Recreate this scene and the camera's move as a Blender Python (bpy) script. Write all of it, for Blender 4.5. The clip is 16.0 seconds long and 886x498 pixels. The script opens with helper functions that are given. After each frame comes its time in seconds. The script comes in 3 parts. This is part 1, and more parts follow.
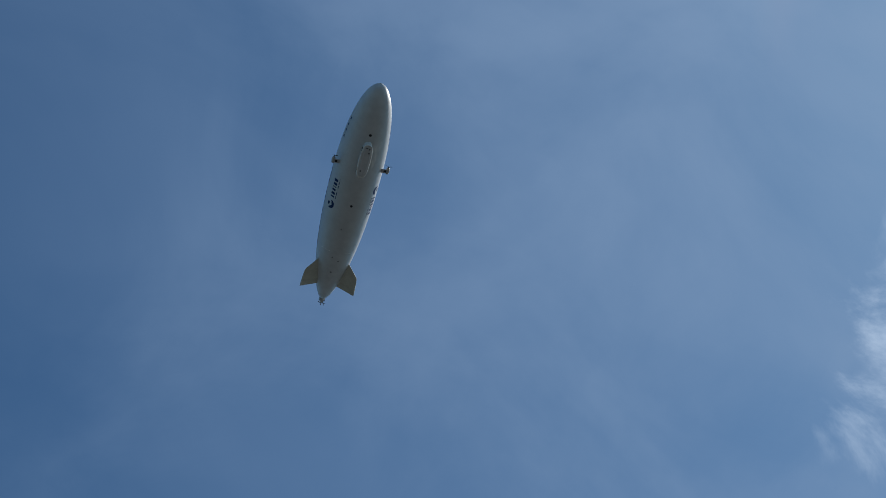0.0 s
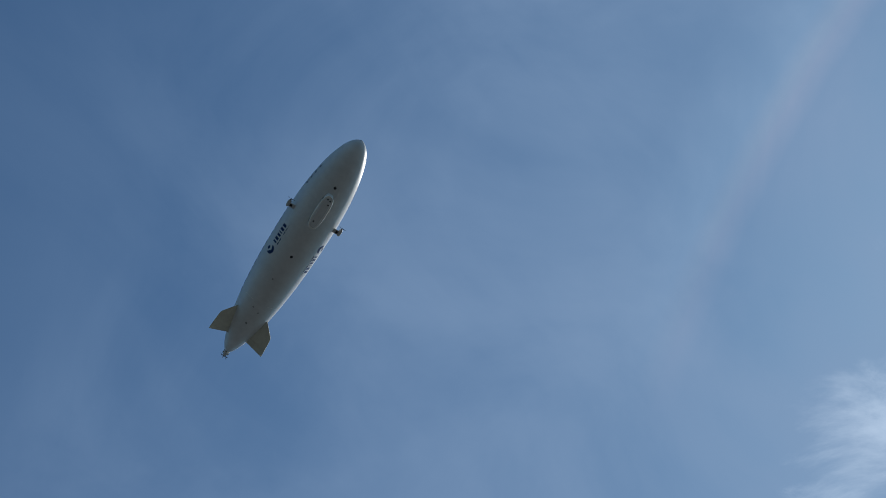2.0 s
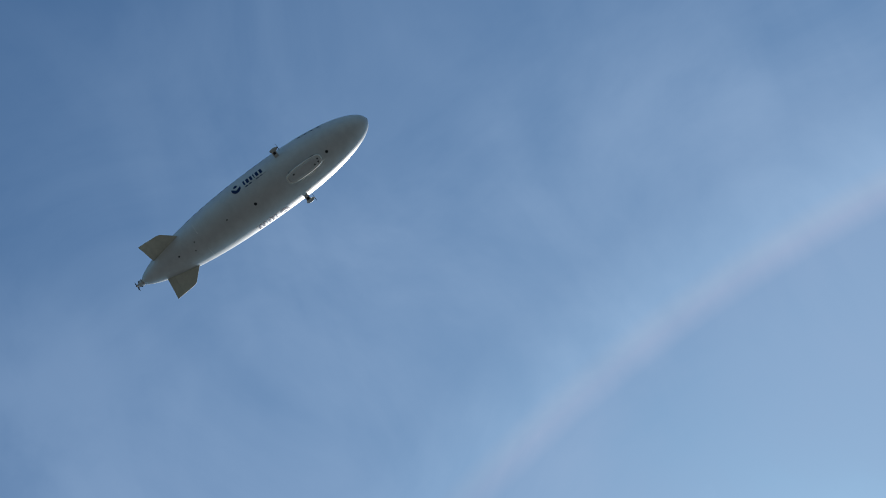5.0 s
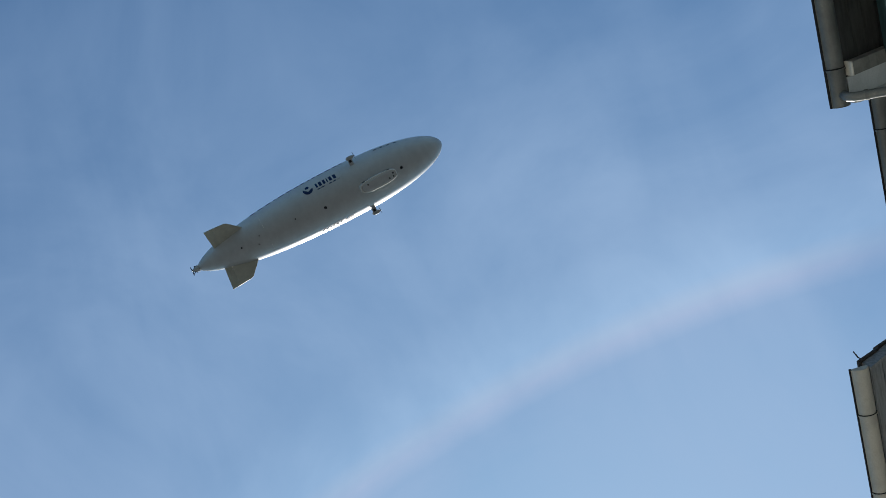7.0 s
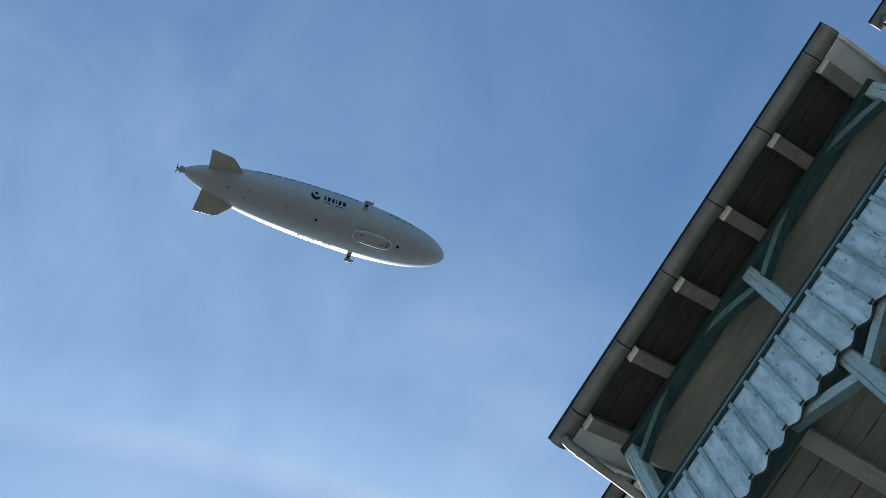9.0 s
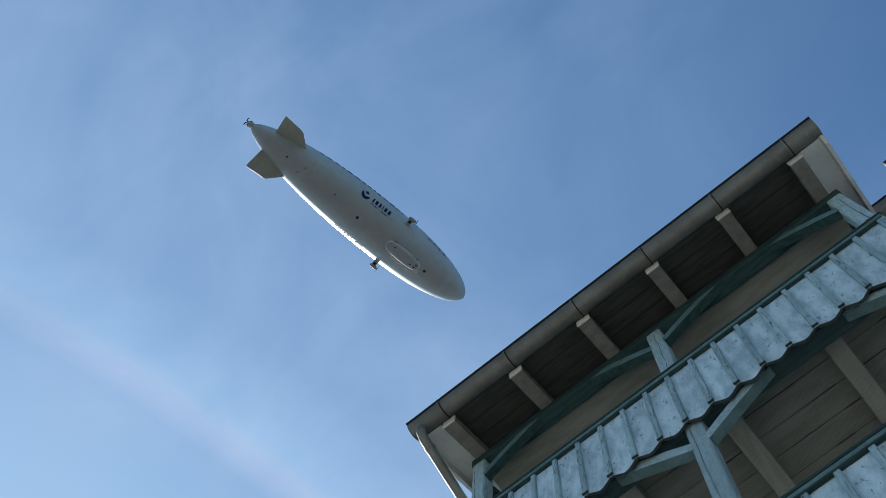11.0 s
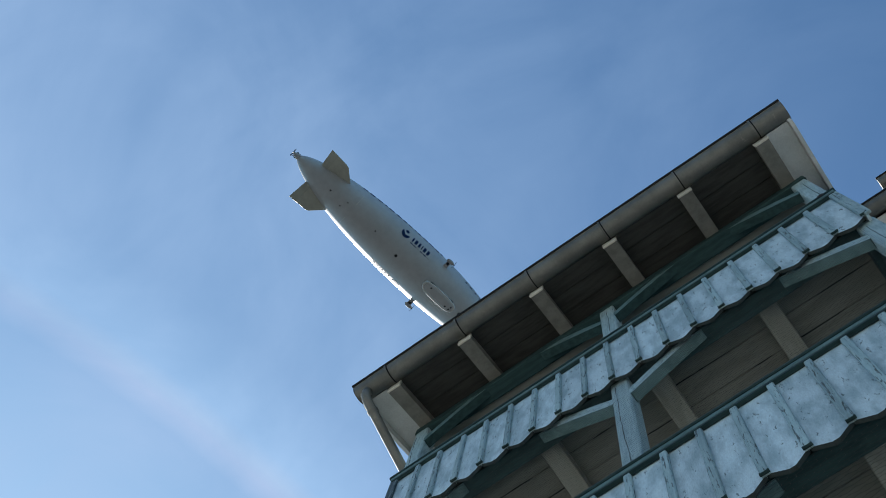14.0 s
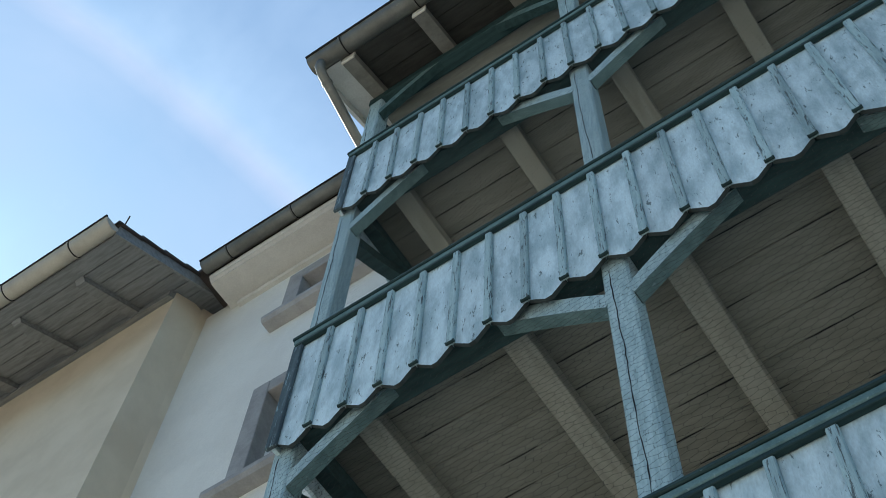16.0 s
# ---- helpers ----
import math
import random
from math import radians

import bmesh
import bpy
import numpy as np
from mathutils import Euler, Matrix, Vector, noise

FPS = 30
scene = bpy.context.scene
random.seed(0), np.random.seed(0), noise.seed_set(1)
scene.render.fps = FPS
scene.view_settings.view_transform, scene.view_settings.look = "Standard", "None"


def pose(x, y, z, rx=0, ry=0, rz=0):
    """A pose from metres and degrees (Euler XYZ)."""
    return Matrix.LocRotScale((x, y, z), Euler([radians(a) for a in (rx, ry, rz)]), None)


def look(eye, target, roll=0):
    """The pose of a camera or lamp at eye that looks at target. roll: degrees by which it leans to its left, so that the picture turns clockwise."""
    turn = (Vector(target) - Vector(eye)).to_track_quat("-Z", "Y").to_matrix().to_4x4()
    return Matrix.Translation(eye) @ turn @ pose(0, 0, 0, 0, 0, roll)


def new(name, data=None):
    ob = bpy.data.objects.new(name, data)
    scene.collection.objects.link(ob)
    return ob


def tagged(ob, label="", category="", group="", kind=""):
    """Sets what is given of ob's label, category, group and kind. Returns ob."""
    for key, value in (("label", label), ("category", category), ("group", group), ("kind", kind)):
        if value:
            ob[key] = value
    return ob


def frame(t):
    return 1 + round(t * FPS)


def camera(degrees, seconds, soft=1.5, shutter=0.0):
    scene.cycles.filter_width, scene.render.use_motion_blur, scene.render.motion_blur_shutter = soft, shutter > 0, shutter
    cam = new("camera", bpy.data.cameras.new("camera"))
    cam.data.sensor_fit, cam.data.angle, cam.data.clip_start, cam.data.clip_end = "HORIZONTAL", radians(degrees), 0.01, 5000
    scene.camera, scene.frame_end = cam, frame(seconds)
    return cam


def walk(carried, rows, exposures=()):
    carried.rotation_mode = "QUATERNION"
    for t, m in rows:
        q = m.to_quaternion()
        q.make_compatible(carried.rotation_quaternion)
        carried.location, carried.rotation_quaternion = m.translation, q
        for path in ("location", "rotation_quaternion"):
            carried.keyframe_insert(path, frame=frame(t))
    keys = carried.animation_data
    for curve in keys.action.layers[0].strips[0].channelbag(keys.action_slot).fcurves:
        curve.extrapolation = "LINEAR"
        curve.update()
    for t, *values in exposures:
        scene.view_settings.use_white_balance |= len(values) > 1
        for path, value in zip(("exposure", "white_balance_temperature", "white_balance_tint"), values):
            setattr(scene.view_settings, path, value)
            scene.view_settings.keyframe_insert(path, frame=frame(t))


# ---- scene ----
# ---------------------------------------------------------------- camera
SUN_EL, SUN_AZ = 45.0, 166.0          # degrees; azimuth from +x towards +y
PATH = [
    (0, pose(30.000, 183.700, 1.650, 148.592, 5.974, 152.791)),
    (0.5, pose(25.550, 170.225, 1.650, 150.666, 5.614, 151.767)),
    (1, pose(21.100, 156.750, 1.650, 153.193, 4.702, 148.629)),
    (1.5, pose(16.650, 143.275, 1.650, 155.977, 3.659, 142.471)),
    (2, pose(12.200, 129.800, 1.650, 158.717, 3.195, 135.711)),
    (2.5, pose(7.750, 116.325, 1.650, 161.104, 3.484, 130.572)),
    (3, pose(3.300, 102.850, 1.650, 163.000, 3.874, 127.213)),
    (3.5, pose(-1.150, 89.375, 1.650, 164.548, 4.678, 124.051)),
    (4, pose(-5.600, 75.900, 1.650, 165.846, 5.850, 119.696)),
    (4.5, pose(-10.050, 62.425, 1.650, 166.697, 6.783, 116.875)),
    (5, pose(-11.500, 46.500, 1.650, 167.978, 7.639, 113.953)),
    (5.5, pose(-11.900, 29.500, 1.650, 169.169, 8.976, 111.236)),
    (6, pose(-11.900, 12.000, 1.650, 170.110, 10.515, 108.490)),
    (6.3, pose(-11.000, 1.000, 1.650, 170.444, 11.594, 106.800)),
    (6.55, pose(-6.500, -5.500, 1.650, 169.929, 12.245, 105.299)),
    (6.8, pose(-0.600, -6.500, 1.650, 168.926, 12.067, 103.872)),
    (7, pose(2.251, -6.038, 1.660, 168.460, 12.113, 104.278)),
    (7.5, pose(2.387, -5.707, 1.671, 168.858, 11.504, 94.398)),
    (8, pose(2.355, -5.321, 1.725, 167.961, 9.572, 81.555)),
    (8.5, pose(2.534, -4.748, 1.458, 167.026, 6.244, 68.943)),
    (9, pose(2.516, -4.105, 1.596, 167.153, 3.183, 58.589)),
    (9.5, pose(2.610, -3.790, 1.601, 167.206, 1.647, 52.371)),
    (10, pose(2.634, -3.470, 1.613, 167.407, 0.087, 46.729)),
    (12.5, pose(2.777, -2.182, 1.674, 171.873, -5.485, 35.569)),
    (13, pose(2.782, -1.907, 1.679, 172.651, -6.082, 35.853)),
    (13.5, pose(2.826, -2.006, 1.685, 171.424, -5.454, 35.759)),
    (14, pose(2.820, -1.976, 1.697, 170.985, -5.058, 35.214)),
    (14.5, pose(2.830, -2.046, 1.701, 169.868, -4.461, 34.377)),
    (15, pose(2.886, -2.337, 1.743, 166.574, -3.417, 33.328)),
    (15.5, pose(2.882, -2.445, 1.677, 161.897, -2.491, 33.070)),
    (16, pose(2.866, -2.394, 1.692, 154.836, -2.200, 34.104)),
]
EXPOSURES = [(0, -0.50, 6250, 10), (0.6, -0.50, 6150, 10), (0.9, -0.64, 5700, 10), (1.3, -0.62, 5700, 10), (1.6, -0.44, 6250, 10), (2.5, -0.57, 6250, 10), (3.5, -0.47, 6250, 10),
             (4.5, -0.25, 6300, 10), (7, 0.04, 6500, 10), (8, 0.16, 6450, 10), (9, 0.22, 6350, 10), (10, 0.20, 6350, 10), (12.5, 0.22, 6350, 10), (15, 0.30, 6400, 10), (15.5, 0.34, 6500, 10), (16, 0.64, 6750, 10)]
cam = camera(37.65, 16.0, soft=0.7)
walk(cam, PATH, EXPOSURES)

# ---------------------------------------------------------------- light
sun_dir = Vector((math.cos(radians(SUN_EL)) * math.cos(radians(SUN_AZ)),
                  math.cos(radians(SUN_EL)) * math.sin(radians(SUN_AZ)),
                  math.sin(radians(SUN_EL))))
sun_data = bpy.data.lights.new("sun", "SUN")
sun_data.energy, sun_data.angle, sun_data.color = 5.0, radians(0.6), (1.0, 0.95, 0.88)
sun = new("sun", sun_data)
sun.matrix_world = look(tuple(sun_dir * 60), (0, 0, 0))


class Net:
    """Short hand for node trees."""

    def __init__(self, tree):
        self.t = tree
        tree.nodes.clear()

    def n(self, kind, operation=None):
        node = self.t.nodes.new(kind)
        if operation:
            node.operation = operation
        return node

    def put(self, sock, v):
        if isinstance(v, bpy.types.NodeSocket):
            self.t.links.new(v, sock)
        else:
            sock.default_value = v

    def math(self, op, a, b=0.0, c=0.0, clamp=False):
        m = self.n("ShaderNodeMath", op)
        m.use_clamp = clamp
        for i, v in enumerate((a, b, c)):
            self.put(m.inputs[i], v)
        return m.outputs[0]

    def vmath(self, op, a, b=(0, 0, 0)):
        m = self.n("ShaderNodeVectorMath", op)
        self.put(m.inputs[0], a)
        self.put(m.inputs[1], b)
        return m.outputs["Value"] if op == "DOT_PRODUCT" else m.outputs[0]

    def mix(self, fac, a, b, blend="MIX"):
        m = self.n("ShaderNodeMix")
        m.data_type, m.blend_type = "RGBA", blend
        self.put(m.inputs[0], fac)
        for sock, v in ((m.inputs[6], a), (m.inputs[7], b)):
            self.put(sock, (*v, 1.0) if isinstance(v, tuple) and len(v) == 3 else v)
        return m.outputs[2]

    def ramp(self, fac, stops):
        r = self.n("ShaderNodeValToRGB")
        self.put(r.inputs[0], fac)
        e = r.color_ramp.elements
        while len(e) < len(stops):
            e.new(0.5)
        for el, (p, c) in zip(e, stops):
            el.position = p
            el.color = (c, c, c, 1) if isinstance(c, (int, float)) else (*c, 1)
        return r.outputs[0]

    def noise(self, vec, scale, detail=4.0, rough=0.55, distort=0.0):
        q = self.n("ShaderNodeTexNoise")
        self.put(q.inputs["Vector"], vec)
        q.inputs["Scale"].default_value, q.inputs["Detail"].default_value = scale, detail
        q.inputs["Roughness"].default_value, q.inputs["Distortion"].default_value = rough, distort
        return q.outputs["Fac"]

    def smooth(self, v, lo, hi):
        m = self.n("ShaderNodeMapRange")
        m.interpolation_type = "SMOOTHSTEP"
        self.put(m.inputs[0], v)
        m.inputs[1].default_value, m.inputs[2].default_value = lo, hi
        return m.outputs[0]

    def mapping(self, vec, scale=(1, 1, 1), rot=(0, 0, 0)):
        m = self.n("ShaderNodeMapping")
        self.put(m.inputs[0], vec)
        m.inputs["Scale"].default_value = scale
        m.inputs["Rotation"].default_value = [radians(a) for a in rot]
        return m.outputs[0]


world = bpy.data.worlds.new("sky")
world.use_nodes = True
scene.world = world
W = Net(world.node_tree)
sky = W.n("ShaderNodeTexSky")
sky.sky_type, sky.sun_disc = "NISHITA", False
sky.sun_elevation, sky.sun_rotation = radians(SUN_EL), radians(90 - SUN_AZ)
sky.air_density, sky.dust_density, sky.ozone_density = 1.0, 1.0, 2.0
way = W.n("ShaderNodeTexCoord").outputs["Generated"]
toward = W.vmath("DOT_PRODUCT", way, tuple(sun_dir))
angle = W.math("DEGREES", W.math("ARCCOSINE", W.math("MINIMUM", toward, 0.99999)))
base = W.mix(1.0, sky.outputs[0], (0.74, 1.25, 1.52), "MULTIPLY")
# thin high veil, thicker towards the sun, with faint drawn-out streaks and one soft edge
streak = W.noise(W.mapping(way, (2.6, 6.5, 2.6), (0, 0, 35)), 1.5, 4.0, 0.5, 0.6)
broad = W.noise(W.mapping(way, (1, 1, 1), (20, 10, 0)), 4.5, 6.0, 0.55, 0.6)
soft = W.math("ADD", W.math("MULTIPLY", W.smooth(streak, 0.30, 0.72), 0.34), W.math("MULTIPLY", W.smooth(broad, 0.3, 0.7), 0.66))
axes = W.n("ShaderNodeSeparateXYZ")
W.put(axes.inputs[0], way)
near_sun = W.smooth(angle, 66.0, 14.0)
edge = W.smooth(W.math("ADD", W.vmath("DOT_PRODUCT", way, (-0.9830, -0.0385, -0.1797)), W.math("MULTIPLY_ADD", broad, 0.10, -0.05)), -0.04, 0.06)
veil = W.math("MULTIPLY", W.math("MULTIPLY_ADD", soft, 0.85, 0.45), W.math("MULTIPLY_ADD", near_sun, 0.42, W.math("MULTIPLY_ADD", edge, 0.13, 0.105)))
sky_veil = W.mix(veil, base, (4.3, 6.2, 9.1))
# a bank of bright ragged cloud, drawn out along one line
bank_a, bank_b = Vector((-0.618, -0.28, 0.735)), Vector((-0.525, 0.135, 0.840))
off_line = W.math("ABSOLUTE", W.vmath("DOT_PRODUCT", way, tuple(bank_a.cross(bank_b).normalized())))
reach = W.math("MULTIPLY", W.smooth(axes.outputs[1], -0.46, -0.30), W.smooth(axes.outputs[1], 0.17, 0.08))
puff = W.noise(W.mapping(way, (1.0, 1.0, 1.0), (0, 0, 0)), 10.0, 7.0, 0.62, 0.5)
inside = W.math("MULTIPLY", W.smooth(off_line, 0.10, 0.0), reach)
cloud = W.smooth(W.math("ADD", W.math("MULTIPLY", inside, 0.62), W.math("MULTIPLY", W.smooth(puff, 0.34, 0.70), 0.50)), 0.50, 1.10)
sky_veil = W.mix(W.math("MULTIPLY", cloud, 0.75), sky_veil, (10.0, 12.2, 15.0))

# one wide halo arc: reddish inside, whitish blue outside
off = W.math("DEGREES", W.math("ARCCOSINE", W.math("MINIMUM", W.vmath("DOT_PRODUCT", way, (-0.9203, 0.2485, 0.3021)), 0.99999)))
ring = W.ramp(W.math("DIVIDE", W.math("SUBTRACT", off, 47.0), 8.0),
              [(0.0, (0, 0, 0)), (0.20, (0.06, 0.0, 0.0)), (0.31, (1.05, 0.68, 0.52)), (0.37, (1.15, 1.02, 0.80)), (0.46, (0.60, 0.80, 0.92)), (0.85, (0, 0, 0))])
seen = W.math("MULTIPLY", W.math("MULTIPLY", W.smooth(axes.outputs[1], -0.24, 0.03), W.smooth(axes.outputs[1], 0.56, 0.40)),
              W.math("MULTIPLY_ADD", W.smooth(broad, 0.3, 0.65), 0.55, 0.72))
glow = W.n("ShaderNodeVectorMath", "SCALE")
W.put(glow.inputs[0], ring)
W.put(glow.inputs["Scale"], seen)
sky_all = W.mix(1.0, sky_veil, glow.outputs[0], "ADD")
bg = W.n("ShaderNodeBackground")
W.put(bg.inputs[0], sky_all)
bg.inputs[1].default_value = 0.075
W.put(W.n("ShaderNodeOutputWorld").inputs[0], bg.outputs[0])


# ---------------------------------------------------------------- materials
def material(name, colour, rough=0.7, metal=0.0, second=None, spots=None, scale=8.0, grain=(1, 1, 1), bump=0.15, vary=0.06,
             fine=60.0, fine_amp=0.16, spot_lo=0.58, spot_hi=0.66, bump_dist=0.004, gloss=0.15):
    """A painted, plastered or metal surface: colour, broad mottling to `second`, worn `spots`, fine relief."""
    m = bpy.data.materials.new(name)
    m.use_nodes = True
    N = Net(m.node_tree)
    co = N.n("ShaderNodeTexCoord").outputs["Object"]
    rnd = N.n("ShaderNodeObjectInfo").outputs["Random"]
    shift = N.n("ShaderNodeVectorMath", operation="ADD")
    N.put(shift.inputs[0], co)
    N.put(shift.inputs[1], N.math("MULTIPLY", rnd, 37.0))
    p = N.mapping(shift.outputs[0], grain)
    broad_n = N.noise(p, scale, 5.0, 0.6)
    fine_n = N.noise(p, fine, 3.0, 0.6)
    col = N.mix(N.smooth(broad_n, 0.35, 0.68), colour, second or tuple(c * 0.82 for c in colour))
    if spots:
        worn = N.noise(p, scale * 3.1, 6.0, 0.7, 0.3)
        col = N.mix(N.smooth(worn, spot_lo, spot_hi), col, spots)
    value = N.math("ADD", N.math("MULTIPLY_ADD", rnd, 2 * vary, 1.0 - vary), N.math("MULTIPLY_ADD", fine_n, fine_amp * 2, -fine_amp))
    hsv = N.n("ShaderNodeHueSaturation")
    N.put(hsv.inputs["Value"], value)
    N.put(hsv.inputs["Color"], col)
    b = N.n("ShaderNodeBsdfPrincipled")
    N.put(b.inputs["Base Color"], hsv.outputs[0])
    N.put(b.inputs["Roughness"], N.math("MULTIPLY_ADD", broad_n, 0.25, rough - 0.12, clamp=True))
    b.inputs["Metallic"].default_value = metal
    b.inputs["Specular IOR Level"].default_value = gloss
    bp = N.n("ShaderNodeBump")
    bp.inputs["Strength"].default_value, bp.inputs["Distance"].default_value = bump, bump_dist
    N.put(bp.inputs["Height"], N.math("ADD", fine_n, broad_n))
    N.put(b.inputs["Normal"], bp.outputs[0])
    N.put(N.n("ShaderNodeOutputMaterial").inputs[0], b.outputs[0])
    return m


M_BOARD = material("weathered pale blue board paint", (0.56, 0.69, 0.73), 0.6, second=(0.33, 0.445, 0.485), spots=(0.13, 0.18, 0.19), scale=3.4, grain=(3.2, 3.2, 0.9), fine=40, fine_amp=0.22, bump=0.8, spot_lo=0.60, spot_hi=0.655, vary=0.08)
M_BATTEN = material("cracked blue batten paint", (0.34, 0.46, 0.475), 0.65, fine_amp=0.3, second=(0.24, 0.34, 0.36), spots=(0.08, 0.105, 0.11), scale=5, grain=(5, 5, 0.45), bump=0.7, spot_lo=0.545, spot_hi=0.61, vary=0.14)
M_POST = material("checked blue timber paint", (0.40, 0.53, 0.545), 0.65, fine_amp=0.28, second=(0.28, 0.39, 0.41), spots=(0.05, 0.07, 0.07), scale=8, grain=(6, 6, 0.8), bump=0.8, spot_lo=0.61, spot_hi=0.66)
M_BEAM = material("deep teal beam paint and underside shade", (0.032, 0.070, 0.071), 0.65, second=(0.02, 0.045, 0.046), scale=6, grain=(0.8, 5, 5), bump=0.4)
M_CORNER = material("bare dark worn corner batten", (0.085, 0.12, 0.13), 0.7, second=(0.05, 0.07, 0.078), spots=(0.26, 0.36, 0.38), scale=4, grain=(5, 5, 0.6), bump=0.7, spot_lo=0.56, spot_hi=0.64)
# Mid teal; on brace undersides it stands in for shade.
M_BRACE = material("mid teal paint and underside shade", (0.13, 0.215, 0.22), 0.65, fine_amp=0.3, second=(0.085, 0.15, 0.155), spots=(0.22, 0.30, 0.31), scale=6, grain=(2, 2, 2), bump=0.5, spot_lo=0.60, spot_hi=0.68)
M_RAIL = material("dark teal rail paint", (0.022, 0.048, 0.048), 0.5, second=(0.015, 0.034, 0.035), spots=(0.16, 0.20, 0.20), scale=9, grain=(0.7, 5, 5), bump=0.4, spot_lo=0.67, spot_hi=0.73)
M_CEIL = material("beige ceiling board paint", (0.235, 0.238, 0.205), 0.75, fine_amp=0.14, second=(0.185, 0.186, 0.158), spots=(0.12, 0.10, 0.07), scale=4, grain=(0.8, 5, 5), bump=0.4, spot_lo=0.68, spot_hi=0.76)
M_JOIST = material("beige joist paint", (0.335, 0.335, 0.29), 0.75, fine_amp=0.2, second=(0.27, 0.27, 0.23), scale=5, grain=(5, 0.8, 5), bump=0.4)
# Lit and shaded rafter tones: bright front ends, dim bodies.
M_RAFTER_LIT = material("lit rafter end tone", (0.62, 0.59, 0.50), 0.75, second=(0.5, 0.47, 0.40), scale=8, bump=0.4)
M_RAFTER = material("shaded grey rafter paint", (0.205, 0.202, 0.178), 0.75, second=(0.15, 0.148, 0.13), spots=(0.2, 0.18, 0.15), scale=8, bump=0.4, spot_lo=0.64, spot_hi=0.72)
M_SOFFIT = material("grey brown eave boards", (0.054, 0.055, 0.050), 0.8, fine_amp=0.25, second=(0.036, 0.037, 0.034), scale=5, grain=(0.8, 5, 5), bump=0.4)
M_VERGE = material("pale grey verge paint", (0.62, 0.64, 0.62), 0.7, second=(0.54, 0.56, 0.54), scale=4)
M_ZINC = material("weathered zinc", (0.165, 0.168, 0.15), 0.5, metal=0.3, gloss=0.5, second=(0.11, 0.112, 0.10), spots=(0.24, 0.235, 0.20), scale=3, bump=0.1, spot_lo=0.62, spot_hi=0.75)
M_ZINC_PALE = material("pale oxidised zinc", (0.42, 0.40, 0.34), 0.55, metal=0.15, second=(0.34, 0.325, 0.28), scale=3, bump=0.1)
M_LIP = material("black shaded edge and crack", (0.012, 0.013, 0.014), 0.6, scale=4)
M_ENDGRAIN = material("dark end grain with underside shade", (0.05, 0.065, 0.065), 0.85, scale=20)
M_TILE = material("dark roof tile", (0.075, 0.06, 0.055), 0.8, second=(0.05, 0.045, 0.04), scale=6, bump=0.5)
M_WHITE = material("white render plaster", (0.78, 0.77, 0.71), 0.85, second=(0.72, 0.71, 0.655), scale=1.5, fine=90, bump=0.35)
M_CREAM = material("cream render plaster", (0.66, 0.575, 0.445), 0.85, second=(0.58, 0.50, 0.38), spots=(0.42, 0.37, 0.28), scale=1.3, fine=90, bump=0.35, spot_lo=0.68, spot_hi=0.82)
M_STONE = material("grey window surround stone", (0.35, 0.345, 0.335), 0.8, second=(0.28, 0.275, 0.268), scale=5, bump=0.3)
M_WINFRAME = material("white window paint", (0.75, 0.75, 0.73), 0.4, scale=5)
M_SOFFGREY = material("grey eave board paint", (0.235, 0.245, 0.245), 0.8, fine_amp=0.3, second=(0.165, 0.172, 0.172), scale=5, grain=(0.8, 5, 5), bump=0.4)
M_CORNICE = material("off white cornice paint", (0.57, 0.56, 0.515), 0.7, second=(0.50, 0.49, 0.45), scale=3)
M_WIRE = material("dull galvanised wire", (0.055, 0.06, 0.06), 0.6, metal=0.2)
M_HULL = material("white airship envelope", (0.62, 0.63, 0.61), 0.38, second=(0.58, 0.59, 0.57), scale=0.12, fine=0.5, bump=0.05, vary=0.0, gloss=0.5)
M_FIN = material("pale khaki fin skin", (0.60, 0.59, 0.48), 0.5, second=(0.54, 0.53, 0.43), scale=0.3, fine=1.0, bump=0.05)
M_NAVY = material("navy marking", (0.02, 0.04, 0.12), 0.5, scale=0.5, fine=1.0, bump=0.0)
M_DARK = material("dark fitting", (0.05, 0.05, 0.055), 0.5, scale=0.5, fine=1.0, bump=0.0)
M_NACELLE = material("pale grey nacelle", (0.55, 0.55, 0.53), 0.45, scale=0.5, fine=1.0, bump=0.0)
M_PALE_LINE = material("cream rim light and seam tape", (0.90, 0.88, 0.80), 0.45, scale=0.5, fine=1.0, bump=0.0)
M_GROUND = material("dark lawn and street ground", (0.07, 0.075, 0.075), 0.9, second=(0.055, 0.058, 0.058), scale=0.05, fine=10, bump=0.4)
M_BOUNCE = material("pale bounce sheet", (0.44, 0.425, 0.375), 0.85, second=(0.37, 0.355, 0.31), scale=0.8, fine=40, bump=0.4)


def glass_material():
    m = bpy.data.materials.new("window glass")
    m.use_nodes = True
    N = Net(m.node_tree)
    b = N.n("ShaderNodeBsdfPrincipled")
    b.inputs["Base Color"].default_value = (0.045, 0.05, 0.055, 1)
    b.inputs["Roughness"].default_value = 0.04
    N.put(N.n("ShaderNodeOutputMaterial").inputs[0], b.outputs[0])
    return m


M_GLASS = glass_material()


# ---------------------------------------------------------------- mesh helpers
def link(name, bm, mat, parent=None, label="", smooth=False):
    me = bpy.data.meshes.new(name)
    bmesh.ops.recalc_face_normals(bm, faces=bm.faces[:])
    if smooth:
        for f in bm.faces:
            f.smooth = True
    bm.to_mesh(me)
    bm.free()
    me.materials.append(mat)
    ob = new(name, me)
    if parent:
        ob.parent = parent
    if label:
        ob["label"] = label
    return ob


def part(name, bm, mat, parent, label="", smooth=False):
    return link(name, bm, mat, parent, label, smooth)


def share(name, source, parent, m):
    """Another piece on the same mesh."""
    ob = new(name, source.data)
    ob.parent = parent
    ob.matrix_basis = m
    return ob


